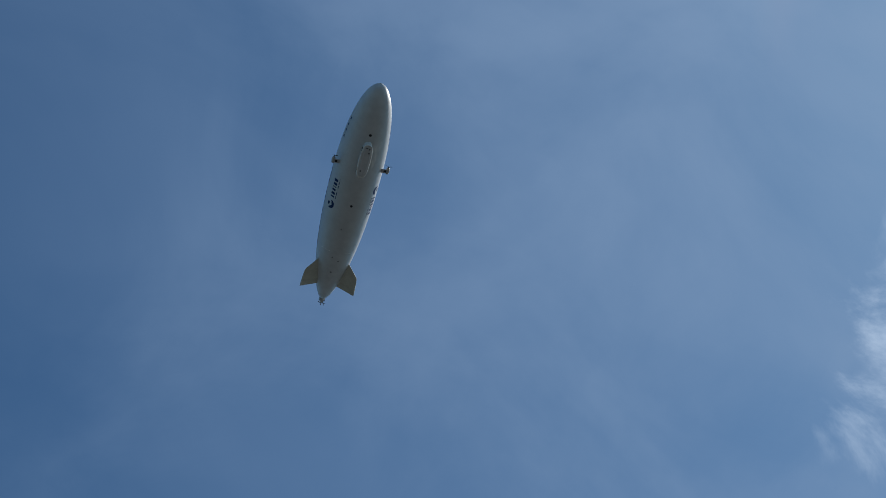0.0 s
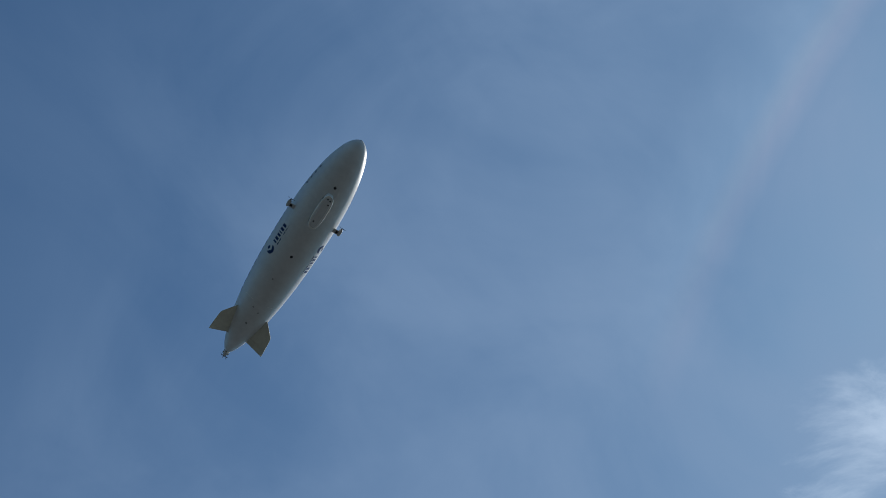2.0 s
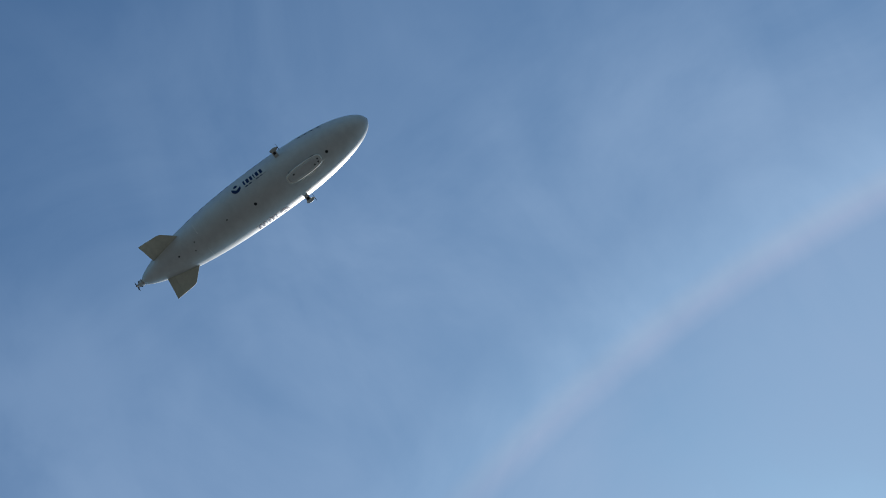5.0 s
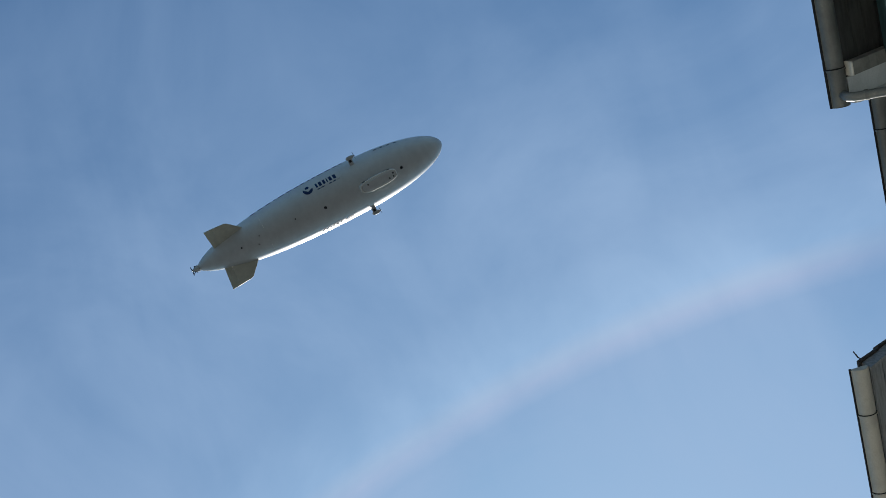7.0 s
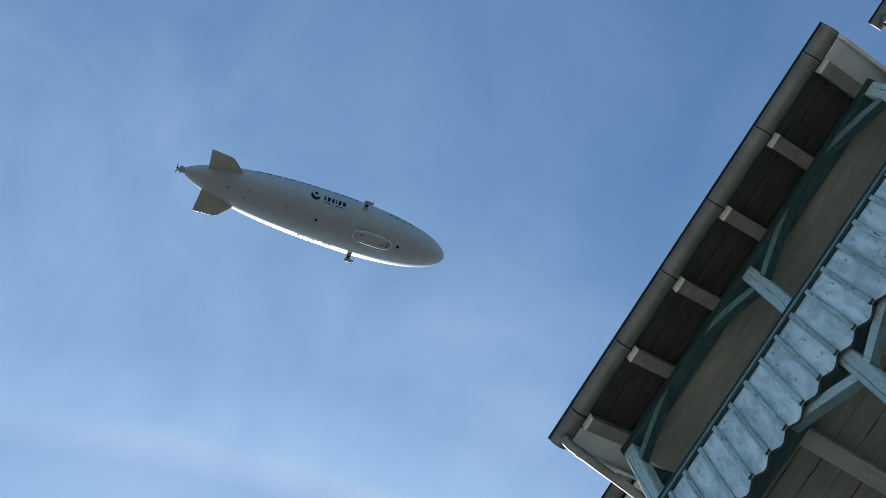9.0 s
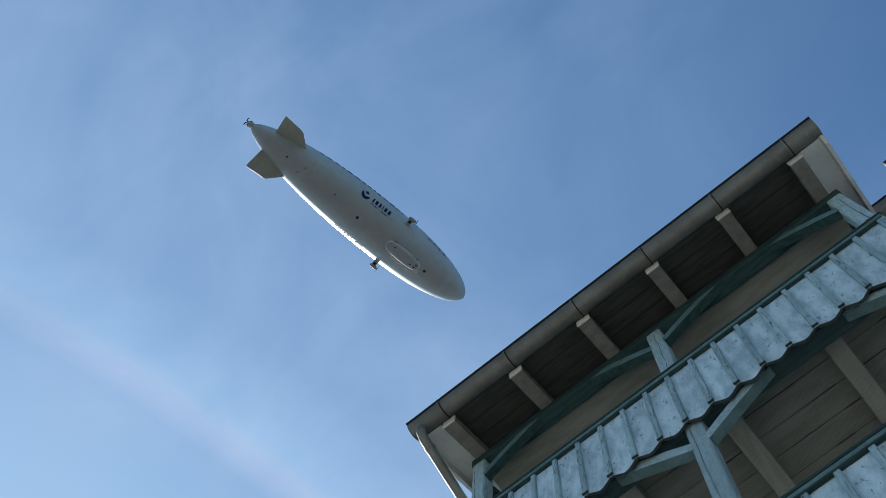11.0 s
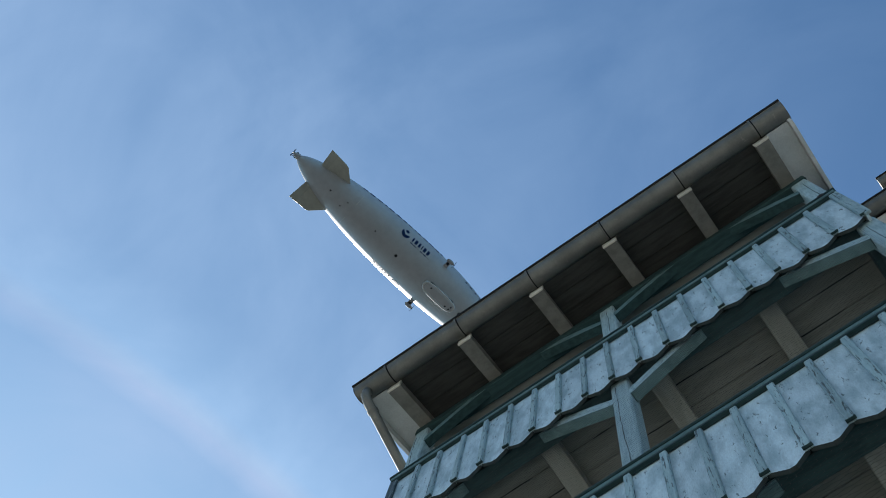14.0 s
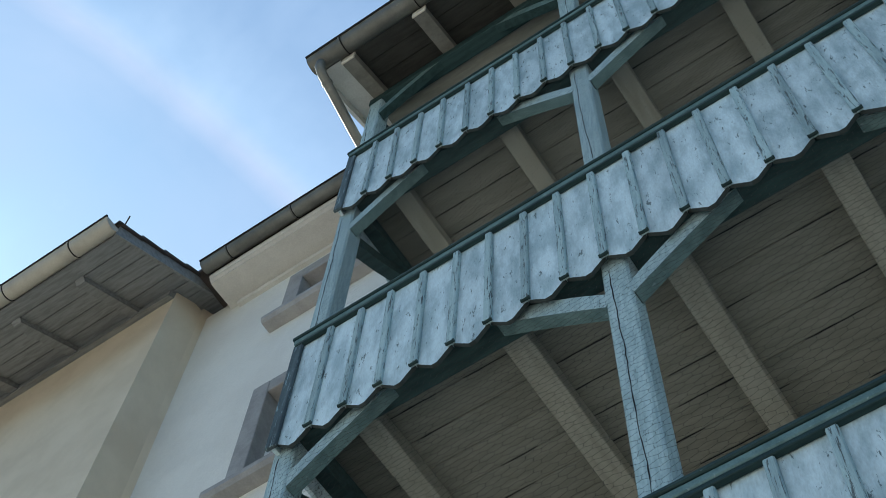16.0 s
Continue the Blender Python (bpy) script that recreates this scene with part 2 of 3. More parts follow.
def thing(name, label, category, group="", at=(0, 0, 0), kind=""):
    ob = new(name)
    ob.location = at
    return tagged(ob, label, category, group, kind)


def box(bm, x0, x1, y0, y1, z0, z1, bevel=0.0):
    v = [bm.verts.new(p) for p in ((x0, y0, z0), (x1, y0, z0), (x1, y1, z0), (x0, y1, z0), (x0, y0, z1), (x1, y0, z1), (x1, y1, z1), (x0, y1, z1))]
    fs = [bm.faces.new([v[i] for i in q]) for q in ((3, 2, 1, 0), (4, 5, 6, 7), (0, 1, 5, 4), (1, 2, 6, 5), (2, 3, 7, 6), (3, 0, 4, 7))]
    if bevel:
        es = list({e for f in fs for e in f.edges})
        bmesh.ops.bevel(bm, geom=es, offset=bevel, segments=1, affect="EDGES")
    return v


def boxed(*a, bevel=0.0):
    bm = bmesh.new()
    box(bm, *a, bevel=bevel)
    return bm


def prism(outline, axis, a, b, bm=None):
    """A closed outline of (p, q) points pushed from a to b along the axis 0, 1 or 2."""
    bm = bm or bmesh.new()

    def at(p, q, s):
        c = [p, q]
        c.insert(axis, s)
        return c
    lo = [bm.verts.new(at(p, q, a)) for p, q in outline]
    hi = [bm.verts.new(at(p, q, b)) for p, q in outline]
    n = len(outline)
    bm.faces.new(lo[::-1])
    bm.faces.new(hi)
    for i in range(n):
        bm.faces.new((lo[i], lo[(i + 1) % n], hi[(i + 1) % n], hi[i]))
    return bm


def tube(points, radius, sides=12, bm=None, caps=True):
    """A round bar along points; radius a number or one per point."""
    bm = bm or bmesh.new()
    pts = [Vector(p) for p in points]
    rad = radius if isinstance(radius, (list, tuple)) else [radius] * len(pts)
    rings = []
    side = None
    for i, p in enumerate(pts):
        d = (pts[min(i + 1, len(pts) - 1)] - pts[max(i - 1, 0)]).normalized()
        if side is None:
            side = d.orthogonal().normalized()
        else:
            side = (side - d * side.dot(d)).normalized()
        up = d.cross(side)
        rings.append([bm.verts.new(p + rad[i] * (math.cos(2 * math.pi * k / sides) * side + math.sin(2 * math.pi * k / sides) * up)) for k in range(sides)])
    for r0, r1 in zip(rings, rings[1:]):
        for k in range(sides):
            bm.faces.new((r0[k], r0[(k + 1) % sides], r1[(k + 1) % sides], r1[k]))
    if caps:
        bm.faces.new(rings[0][::-1])
        bm.faces.new(rings[-1])
    return bm


def half_round(x0, x1, y, z, r, wall=0.006, sides=14):
    """An open half-round channel along x with a rolled front lip and closed ends."""
    bm = bmesh.new()
    prof = [(y - r * math.cos(math.pi * k / sides), z - r * math.sin(math.pi * k / sides)) for k in range(sides + 1)]
    prof += [(y + (r - wall) * math.cos(math.pi * k / sides), z - (r - wall) * math.sin(math.pi * k / sides)) for k in range(sides + 1)]
    prism(prof, 0, x0, x1, bm)
    tube([(x0, y - r, z), (x1, y - r, z)], 0.011, 8, bm)
    for x in (x0, x1):
        cap = [(y - r * math.cos(math.pi * k / sides), z - r * math.sin(math.pi * k / sides)) for k in range(sides + 1)]
        prism(cap, 0, x - 0.004, x + 0.004, bm)
    return bm


def half_ring(x, y, z, r, half=0.007, sides=14):
    """A bracket strap round a half-round channel."""
    prof = [(y - r * math.cos(math.pi * k / sides), z - r * math.sin(math.pi * k / sides)) for k in range(sides + 1)]
    prof += [(y + (r - 0.007) * math.cos(math.pi * k / sides), z - (r - 0.007) * math.sin(math.pi * k / sides)) for k in range(sides + 1)]
    return prism(prof, 0, x - half, x + half)


# ---------------------------------------------------------------- plan
PITCH = 0.2095                       # board pitch of the balconies
WIDE = 18 * PITCH
TIPS = (4.10, 7.03, 9.96)            # height of the batten tips, storey by storey
WALL_Y = 1.65                        # face of the white wall
WING_X, WING_Y = -3.75, 1.16         # corner of the cream wing
EAVE_Z = 14.53

# ---------------------------------------------------------------- ground and walls
bm = bmesh.new()
box(bm, -2500, 2500, -2500, 2500, -0.5, 0.0)
tagged(link("ground", bm, M_GROUND), "dark open ground reaching to the horizon", "ground", kind="structure")
# Unseen pale sheet added as a reflector, bouncing sunlight up at the balconies.
bm = bmesh.new()
box(bm, -30, 30, -32, 1.6, 0.0, 0.004)
tagged(link("pavement", bm, M_BOUNCE), "unseen pale sheet added to bounce sunlight onto the house", "pavement", kind="structure")

# white wall: strips butted round two window openings
OPENINGS = [(-2.25, -1.25, 10.30, 11.76), (-2.25, -1.25, 13.30, 14.12)]   # clear inside of the surrounds
bm = bmesh.new()
x0, x1 = WING_X, 9.0
box(bm, x0, -2.30, WALL_Y, WALL_Y + 0.4, 0, EAVE_Z + 0.2)
box(bm, -1.20, x1, WALL_Y, WALL_Y + 0.4, 0, EAVE_Z + 0.2)
for a, b in ((0, 10.22), (11.81, 13.22), (14.17, EAVE_Z + 0.2)):
    box(bm, -2.30, -1.20, WALL_Y, WALL_Y + 0.4, a, b)
tagged(link("wall_main", bm, M_WHITE), "white rendered house wall with fine grain", "wall", kind="structure")
tagged(link("wall_back", boxed(x0, x1, 4.6, 5.0, 0, EAVE_Z + 0.2), M_WHITE), "plain white rendered rear wall", "wall", kind="structure")
tagged(link("wall_end", boxed(x1 - 0.4, x1, WALL_Y + 0.4, 4.6, 0, EAVE_Z + 0.2), M_WHITE), "plain white rendered end wall", "wall", kind="structure")

for wname, dims in (("wall_wing", (-9, WING_X, WING_Y, WING_Y + 0.4, 0, 14.75)),
                    ("wall_wing_side", (WING_X - 0.4, WING_X, WING_Y + 0.4, 5.0, 0, 14.95)),
                    ("wall_wing_end", (-9, -8.6, WING_Y + 0.4, 5.0, 0, 14.75))):
    tagged(link(wname, boxed(*dims), M_CREAM), "cream rendered wing wall stained under the eave", "wall", kind="structure")



def window(index, o):
    """A casement window in its opening with a stone surround."""
    a, b, lo, hi = o
    w = thing("window_%d" % index, "white painted casement window in grey stone surround", "window", "house windows", (0, 0, 0), "structure")
    y = WALL_Y
    bmf = bmesh.new()
    box(bmf, a - 0.2, a, y - 0.035, y + 0.24, lo, hi + 0.2, bevel=0.008)
    box(bmf, b, b + 0.2, y - 0.035, y + 0.24, lo, hi + 0.2, bevel=0.008)
    box(bmf, a + 0.001, b - 0.001, y - 0.033, y + 0.24, hi, hi + 0.2, bevel=0.008)
    part("surround", bmf, M_STONE, w, "grey stone surround")
    bms = prism([(y - 0.13, lo - 0.13), (y + 0.25, lo - 0.13), (y + 0.25, lo - 0.002), (y - 0.16, lo - 0.03), (y - 0.16, lo - 0.09)], 0, a - 0.28, b + 0.28)
    part("window_sill", bms, M_STONE, w, "moulded grey stone sill")
    bmr = bmesh.new()
    yy = y + 0.14
    for x in (a, b - 0.06, (a + b) / 2 - 0.04):
        box(bmr, x, x + (0.08 if x not in (a, b - 0.06) else 0.06), yy, yy + 0.07, lo, hi)
    for z in (lo, hi - 0.07):
        box(bmr, a + 0.06, b - 0.06, yy + 0.003, yy + 0.067, z, z + 0.07)
    part("window_frame", bmr, M_WINFRAME, w)
    for k in range(2):
        xa = a + 0.06 if k == 0 else (a + b) / 2 + 0.04
        part("pane", boxed(xa, xa + (b - a) / 2 - 0.10, yy + 0.03, yy + 0.036, lo + 0.07, hi - 0.07), M_GLASS, w)
    part("blind", boxed(a + 0.02, b - 0.02, yy + 0.09, yy + 0.10, lo + 0.02, hi - 0.02), M_CORNICE, w, "pale inner curtain")


for i, o in enumerate(OPENINGS):
    window(i + 1, o)


# ---------------------------------------------------------------- main roof and cornice
def eave_gutter(name, label, x0, x1, y, z, r, bands, zinc=M_ZINC):
    g = thing(name, label, "gutter", "gutters")
    part("channel", half_round(x0, x1, y, z, r), zinc, g)
    # Backlit bead: its shade is put into a near-black colour.
    part("front_bead", tube([(x0 - 0.004, y - r - 0.006, z + 0.006), (x1 + 0.004, y - r - 0.006, z + 0.006)], 0.016, 8), M_LIP, g, "front bead blackened for shade")
    for x in bands:
        part("bracket", half_ring(x, y, z, r + 0.012), zinc, g)
        part("joint", half_ring(x + 0.013, y, z, r + 0.006, 0.005), M_LIP, g)
    return g


bm = prism([(1.27, EAVE_Z), (1.65, EAVE_Z), (1.65, EAVE_Z + 0.13), (1.215, EAVE_Z + 0.13), (1.215, EAVE_Z + 0.08), (1.235, EAVE_Z + 0.065), (1.235, EAVE_Z + 0.035), (1.27, EAVE_Z + 0.022)], 0, -3.34, 9.0)
tagged(link("cornice", bm, M_CORNICE), "off-white boxed eave cornice with moulded edge", "cornice", kind="structure")
bm = prism([(1.66, EAVE_Z - 0.09), (1.60, EAVE_Z - 0.09), (1.585, EAVE_Z - 0.05), (1.60, EAVE_Z - 0.002), (1.66, EAVE_Z - 0.002)], 0, -3.2, 9.0)
tagged(link("cornice_bead", bm, M_CORNICE), "off-white bead under the cornice", "trim", kind="structure")
bm = prism([(1.14, EAVE_Z + 0.20), (5.1, EAVE_Z + 0.20), (5.1, EAVE_Z + 0.26), (3.1, EAVE_Z + 1.68), (1.14, EAVE_Z + 0.27)], 0, -3.5, 9.05)
tagged(link("roof_main", bm, M_TILE), "dark tiled main roof over the cornice", "roof", kind="structure")
eave_gutter("main_gutter", "weathered zinc half-round gutter on the main eave", -3.36, 9.0, 1.13, EAVE_Z + 0.195, 0.085, [-3.0 + 0.9 * k for k in range(13)])

# ---------------------------------------------------------------- cream wing's eave
SL = 0.62


def wing_z(y):
    return 13.98 + SL * (y - 0.17)


bm = bmesh.new()
prism([(0.10, wing_z(0.10)), (1.9, wing_z(1.9)), (1.9, wing_z(1.9) + 0.10), (0.10, wing_z(0.10) + 0.10)], 0, -9, -3.52, bm)
wing_roof = tagged(link("roof_wing", bm, M_SOFFGREY), "grey boarded sloping eave of the wing", "roof", kind="structure")
for k in range(9):
    y = 0.11 + 0.2 * k
    bmp = prism([(y, wing_z(y) - 0.018), (y + 0.188, wing_z(y + 0.188) - 0.018), (y + 0.188, wing_z(y + 0.188) - 0.001), (y, wing_z(y) - 0.001)], 0, -9, -3.53)
    part("plank", bmp, M_SOFFGREY, wing_roof)
for k in range(5):
    x = -4.32 - 0.92 * k
    bmp = prism([(0.35, wing_z(0.35) - 0.10), (1.16, wing_z(1.16) - 0.11), (1.16, wing_z(1.16) - 0.02), (0.30, wing_z(0.30) - 0.02)], 0, x, x + 0.12)
    part("rafter_tail", bmp, M_SOFFGREY, wing_roof)
bmp = prism([(1.08, wing_z(1.08) - 0.15), (1.16, wing_z(1.16) - 0.15), (1.16, wing_z(1.16) - 0.02), (1.08, wing_z(1.08) - 0.02)], 0, -9, -3.76)
part("wall_trim", bmp, M_SOFFGREY, wing_roof)
bmp = prism([(0.08, wing_z(0.08) - 0.05), (1.9, wing_z(1.9) - 0.05), (1.9, wing_z(1.9) + 0.13), (0.08, wing_z(0.08) + 0.13)], 0, -3.52, -3.49)
part("verge_board", bmp, M_SOFFGREY, wing_roof, "grey verge board")
for k in range(6):
    y = 0.02 + 0.31 * k
    bmp = prism([(y, wing_z(y) + 0.14), (y + 0.36, wing_z(y + 0.36) + 0.11), (y + 0.36, wing_z(y + 0.36) + 0.135), (y, wing_z(y) + 0.175)], 0, -3.9, -3.455)
    part("roof_tile", bmp, M_TILE, wing_roof, "dark verge tile")
bm = prism([(0.0, wing_z(0.0) + 0.11), (1.9, wing_z(1.9) + 0.11), (3.9, wing_z(1.9) + 0.11), (5.8, wing_z(0.0) + 0.11), (5.8, wing_z(0.0) + 0.16), (2.9, wing_z(2.9) + 0.16), (0.0, wing_z(0.0) + 0.16)], 0, -9.05, -3.91)
tagged(link("roof_wing_tiles", bm, M_TILE), "dark tiled wing roof", "roof", kind="structure")
wing_gutter = eave_gutter("wing_gutter", "pale weathered zinc gutter on the wing eave", -9, -3.50, 0.0, 13.99, 0.10, [-4.05 - 0.95 * k for k in range(5)], M_ZINC_PALE)
part("spike", tube([(-3.5, 0.12, 14.06), (-3.47, 0.10, 14.18), (-3.40, 0.07, 14.2)], 0.008, 6), M_DARK, wing_gutter, "thin dark wire stub")


# ---------------------------------------------------------------- balconies
def board_outline(seed):
    r = random.Random(seed)
    d = 0.085 + r.uniform(-0.008, 0.006)
    return d


def board_mesh(seed, x, parent, z):
    d = board_outline(seed)
    g = 0.003
    o = [(g, 1.0), (g, 0.004), (PITCH * 0.46, -d), (PITCH * 0.62, -d * 0.98), (PITCH - g, 0.004), (PITCH - g, 1.0)]
    bmb = prism([(p, q) for p, q in o], 1, 0.0, 0.022)
    ob = part("board", bmb, M_BOARD, parent)
    # Downward end grain is coloured dark, with the underside shade painted in.
    ob.data.materials.append(M_ENDGRAIN)
    for f in ob.data.polygons:
        if f.normal.z < -0.3:
            f.material_index = 1
    ob.location = (x, random.Random(seed * 3 + int(z)).uniform(-0.0025, 0.0025), z)
    return ob


def brace_mesh(sign, reach, drop, y0, y1, bow=0.05, thick=0.10):
    """A bowed knee brace from a post (0, -drop) up to the beam (reach, 0)."""
    n = 8
    lo, hi = [], []
    for k in range(n + 1):
        s = k / n
        x, z = reach * s, -drop * (1 - s)
        bx = bow * math.sin(math.pi * s)
        nx, nz = drop, -reach
        ln = math.hypot(nx, nz)
        nx, nz = nx / ln, nz / ln
        lo.append((sign * (x - nx * bx * 0.4 + nx * thick / 2), z - nz * bx * 0.4 + nz * thick / 2))
        hi.append((sign * (x - nx * bx - nx * thick / 2), z - nz * bx - nz * thick / 2))
    return prism(lo + hi[::-1], 1, y0, y1)


POSTS = [(-0.05, 0.085), (1.83, 1.965), (WIDE - 0.085, WIDE + 0.05)]
JOISTS = [0.27, 1.165, 2.03, 2.89, 3.70]


def tier(z, top, labelled, reach=0.66, drop=0.47, dark=False):
    """One balcony storey: apron of boards, rail, floor, posts and braces up to the beam at `top`."""
    b = thing("balcony", labelled, "balcony", "stacked balconies", (0, 0, z))
    for k in range(18):
        board_mesh(100 + k, k * PITCH, b, 0)
    bmb = bmesh.new()
    prism([(-0.021, -0.020), (-0.016, -0.027), (0.016, -0.027), (0.021, -0.020), (0.021, -0.0005), (-0.021, -0.0005)], 2, -0.012, 0.960, bmb)
    first = part("batten", bmb, M_BATTEN, b)
    tipm = tube([(-0.024, -0.017, -0.009), (0.024, -0.017, -0.009)], 0.010, 8)
    tip0 = part("batten_tip", tipm, M_RAIL, b)
    first.location = tip0.location = (18 * PITCH, 0, 0)
    for k in range(1, 18):
        r = random.Random(k * 7 + int(z * 10))
        share("batten", first, b, pose(k * PITCH, 0, 0, 0, r.uniform(-0.5, 0.5), 0))
        share("batten_tip", tip0, b, pose(k * PITCH, 0, 0))
    # rail: cap, strip below it
    part("rail_cap", boxed(-0.05, WIDE + 0.05, -0.044, 0.10, 1.030, 1.055, bevel=0.006), M_RAIL, b, "dark teal rail cap")
    part("rail_strip", boxed(-0.04, WIDE + 0.04, -0.034, 0.02, 0.990, 1.029, bevel=0.005), M_BRACE, b, "worn teal rail moulding")
    part("rail_fillet", boxed(-0.03, WIDE + 0.03, -0.030, -0.002, 0.964, 0.989, bevel=0.003), M_RAIL, b)
    # side aprons
    for x in (-0.024, WIDE + 0.002):
        side = bmesh.new()
        box(side, x, x + 0.022, 0.002, WALL_Y - 0.01, -0.02, 0.985)
        part("side_panel", side, M_BOARD, b)
        part("side_rail", boxed(x - 0.03, x + 0.055, 0.101, WALL_Y - 0.01, 1.012, 1.055, bevel=0.006), M_RAIL, b)
        for k in range(1, 7):
            xx = x - 0.018 if x < 1 else x + 0.0225
            part("side_batten", boxed(xx, xx + 0.0175, k * 0.21 - 0.019, k * 0.21 + 0.019, -0.03, 0.985), M_BATTEN, b)
        part("corner_batten", boxed(x - 0.02 if x < 1 else x, x + 0.045 if x < 1 else x + 0.042, -0.024, -0.0005, -0.035, 0.985, bevel=0.004), M_CORNER if x < 1 else M_BATTEN, b, "dark worn corner batten" if x < 1 else "")
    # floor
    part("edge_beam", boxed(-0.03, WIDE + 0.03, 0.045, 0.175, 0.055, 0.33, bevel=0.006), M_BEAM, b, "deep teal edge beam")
    jm = boxed(0, 0.14, 0.18, WALL_Y - 0.005, 0.235, 0.36, bevel=0.006)
    j0 = part("joist", jm, M_JOIST, b)
    j0.location = (JOISTS[0], 0, 0)
    for x in JOISTS[1:]:
        share("joist", j0, b, pose(x, 0, 0))
    plank_w = 0.1835
    bp = boxed(0, WIDE, 0.0012, plank_w - 0.0012, 0.362, 0.385, bevel=0.004)
    p0 = part("plank", bp, M_CEIL, b)
    p0.location = (0, 0.176, 0)
    for k in range(1, 8):
        r = random.Random(k + int(z))
        share("plank", p0, b, pose(r.uniform(-0.01, 0.01), 0.176 + k * plank_w, r.uniform(-0.002, 0.002)))
    for k in range(1, 8):
        r = random.Random(900 + k + int(z * 7))
        x = r.uniform(0.1, 0.6)
        while x < WIDE - 0.3:
            n = r.randint(3, 9)
            yj = 0.176 + k * plank_w
            lo, hi = [], []
            for q in range(n + 1):
                half = r.uniform(0.0015, 0.0045) * (0.4 if q in (0, n) else 1.0)
                yq = yj + r.uniform(-0.002, 0.002)
                lo.append((x, yq - half))
                hi.append((x, yq + half))
                x += r.uniform(0.03, 0.08)
            part("joint_crack", prism(lo + hi[::-1], 2, 0.3595, 0.3615), M_LIP, b, "dark open board joint")
            x += r.choice((0.12, 0.3, 0.7)) * r.uniform(0.7, 1.3)
    part("floor_deck", boxed(0, WIDE, 0.05, WALL_Y - 0.005, 0.388, 0.41), M_CEIL, b)
    # posts with braces under the beam above
    for i, (a, c) in enumerate(POSTS):
        part("post", boxed(a, c, 0.048, 0.178, 0.412, top - 0.001, bevel=0.012), M_POST, b, "square blue painted post")
        rr = random.Random(i * 3 + int(z))
        xm, path_l, path_r = (a + c) / 2 + rr.uniform(-0.02, 0.02), [], []
        zz = 1.09
        while zz < top - 0.12:
            xm += rr.uniform(-0.004, 0.004)
            half = rr.uniform(0.0008, 0.0032)
            path_l.append((xm - half, zz))
            path_r.append((xm + half, zz))
            zz += rr.uniform(0.03, 0.06)
        if len(path_l) > 2:
            part("check", prism(path_l + path_r[::-1], 1, 0.0465, 0.050), M_LIP, b, "long dark drying crack")
        for sign in ((1,), (-1, 1), (-1,))[i]:
            # Top-tier braces and all undersides go darker: shade put into the colour.
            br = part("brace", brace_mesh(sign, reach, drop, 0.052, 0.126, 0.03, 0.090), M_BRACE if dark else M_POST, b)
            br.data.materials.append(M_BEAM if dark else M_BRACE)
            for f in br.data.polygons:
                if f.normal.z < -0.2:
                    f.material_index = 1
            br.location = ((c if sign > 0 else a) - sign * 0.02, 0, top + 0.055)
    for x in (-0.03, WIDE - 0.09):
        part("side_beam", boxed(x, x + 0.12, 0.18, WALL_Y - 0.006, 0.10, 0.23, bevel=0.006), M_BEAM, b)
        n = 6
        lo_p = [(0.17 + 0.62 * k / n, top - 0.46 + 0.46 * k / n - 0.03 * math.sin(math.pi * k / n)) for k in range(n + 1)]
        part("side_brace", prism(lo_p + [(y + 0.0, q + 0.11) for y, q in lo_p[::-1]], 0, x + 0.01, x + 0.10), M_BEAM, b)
    # inner half posts against the house with a brace along the side
    for x in (0.0, WIDE - 0.12):
        part("wall_post", boxed(x, x + 0.12, WALL_Y - 0.13, WALL_Y - 0.005, 0.412, top - 0.001, bevel=0.01), M_POST, b)
    return b


STORE = 2.93
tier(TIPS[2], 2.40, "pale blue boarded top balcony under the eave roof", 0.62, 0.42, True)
tier(TIPS[1], STORE + 0.10, "pale blue weathered boarded balcony with scalloped apron")
tier(TIPS[0], STORE + 0.10, "pale blue weathered boarded balcony with wire netting above")
ring_hook = thing("ring_hook", "small rusty ring hook on the balcony rail", "hook", "", (WIDE - 0.06, -0.03, TIPS[2] + 1.0))
part("ring", tube([(0.022 * math.cos(a * 0.6283), -0.022, 0.022 * math.sin(a * 0.6283)) for a in range(11)], 0.004, 6, caps=False), M_DARK, ring_hook)
part("staple", tube([(0, -0.026, 0.022), (0, -0.003, 0.024)], 0.004, 6), M_DARK, ring_hook)
base = thing("timber_stand", "blue painted posts carrying the lowest balcony", "stand", "", (0, 0, 0))
for a, c in POSTS:
    part("post", boxed(a, c, 0.048, 0.178, 0, TIPS[0] + 0.099, bevel=0.012), M_POST, base)

# ---------------------------------------------------------------- balcony roof
RZ = TIPS[2]
RS = 0.42                            # pitch of the lean-to roof


def under(y):
    return RZ + 2.451 + RS * (y + 0.39)


roof = thing("balcony_roof", "lean-to balcony roof with grey boarded eave", "roof", "", (0, 0, 0))
RAFT = [0.110 + 0.729 * k for k in range(6)]
for x in RAFT:
    bmr = prism([(-0.39, under(-0.39) - 0.125), (0.18, under(0.18) - 0.125), (0.18, under(0.18) - 0.002), (-0.39, under(-0.39) - 0.002)], 0, x - 0.12, x)
    raf = part("rafter", bmr, M_RAFTER, roof, "rafter in shaded grey paint")
    # Bright cap added: front-face light in its colour, underside shade in the rafter's.
    part("end_board", boxed(x - 0.126, x + 0.006, -0.408, -0.3905, under(-0.39) - 0.13, under(-0.39) - 0.004, bevel=0.003), M_RAFTER_LIT, raf, "pale cap for the lit rafter end")
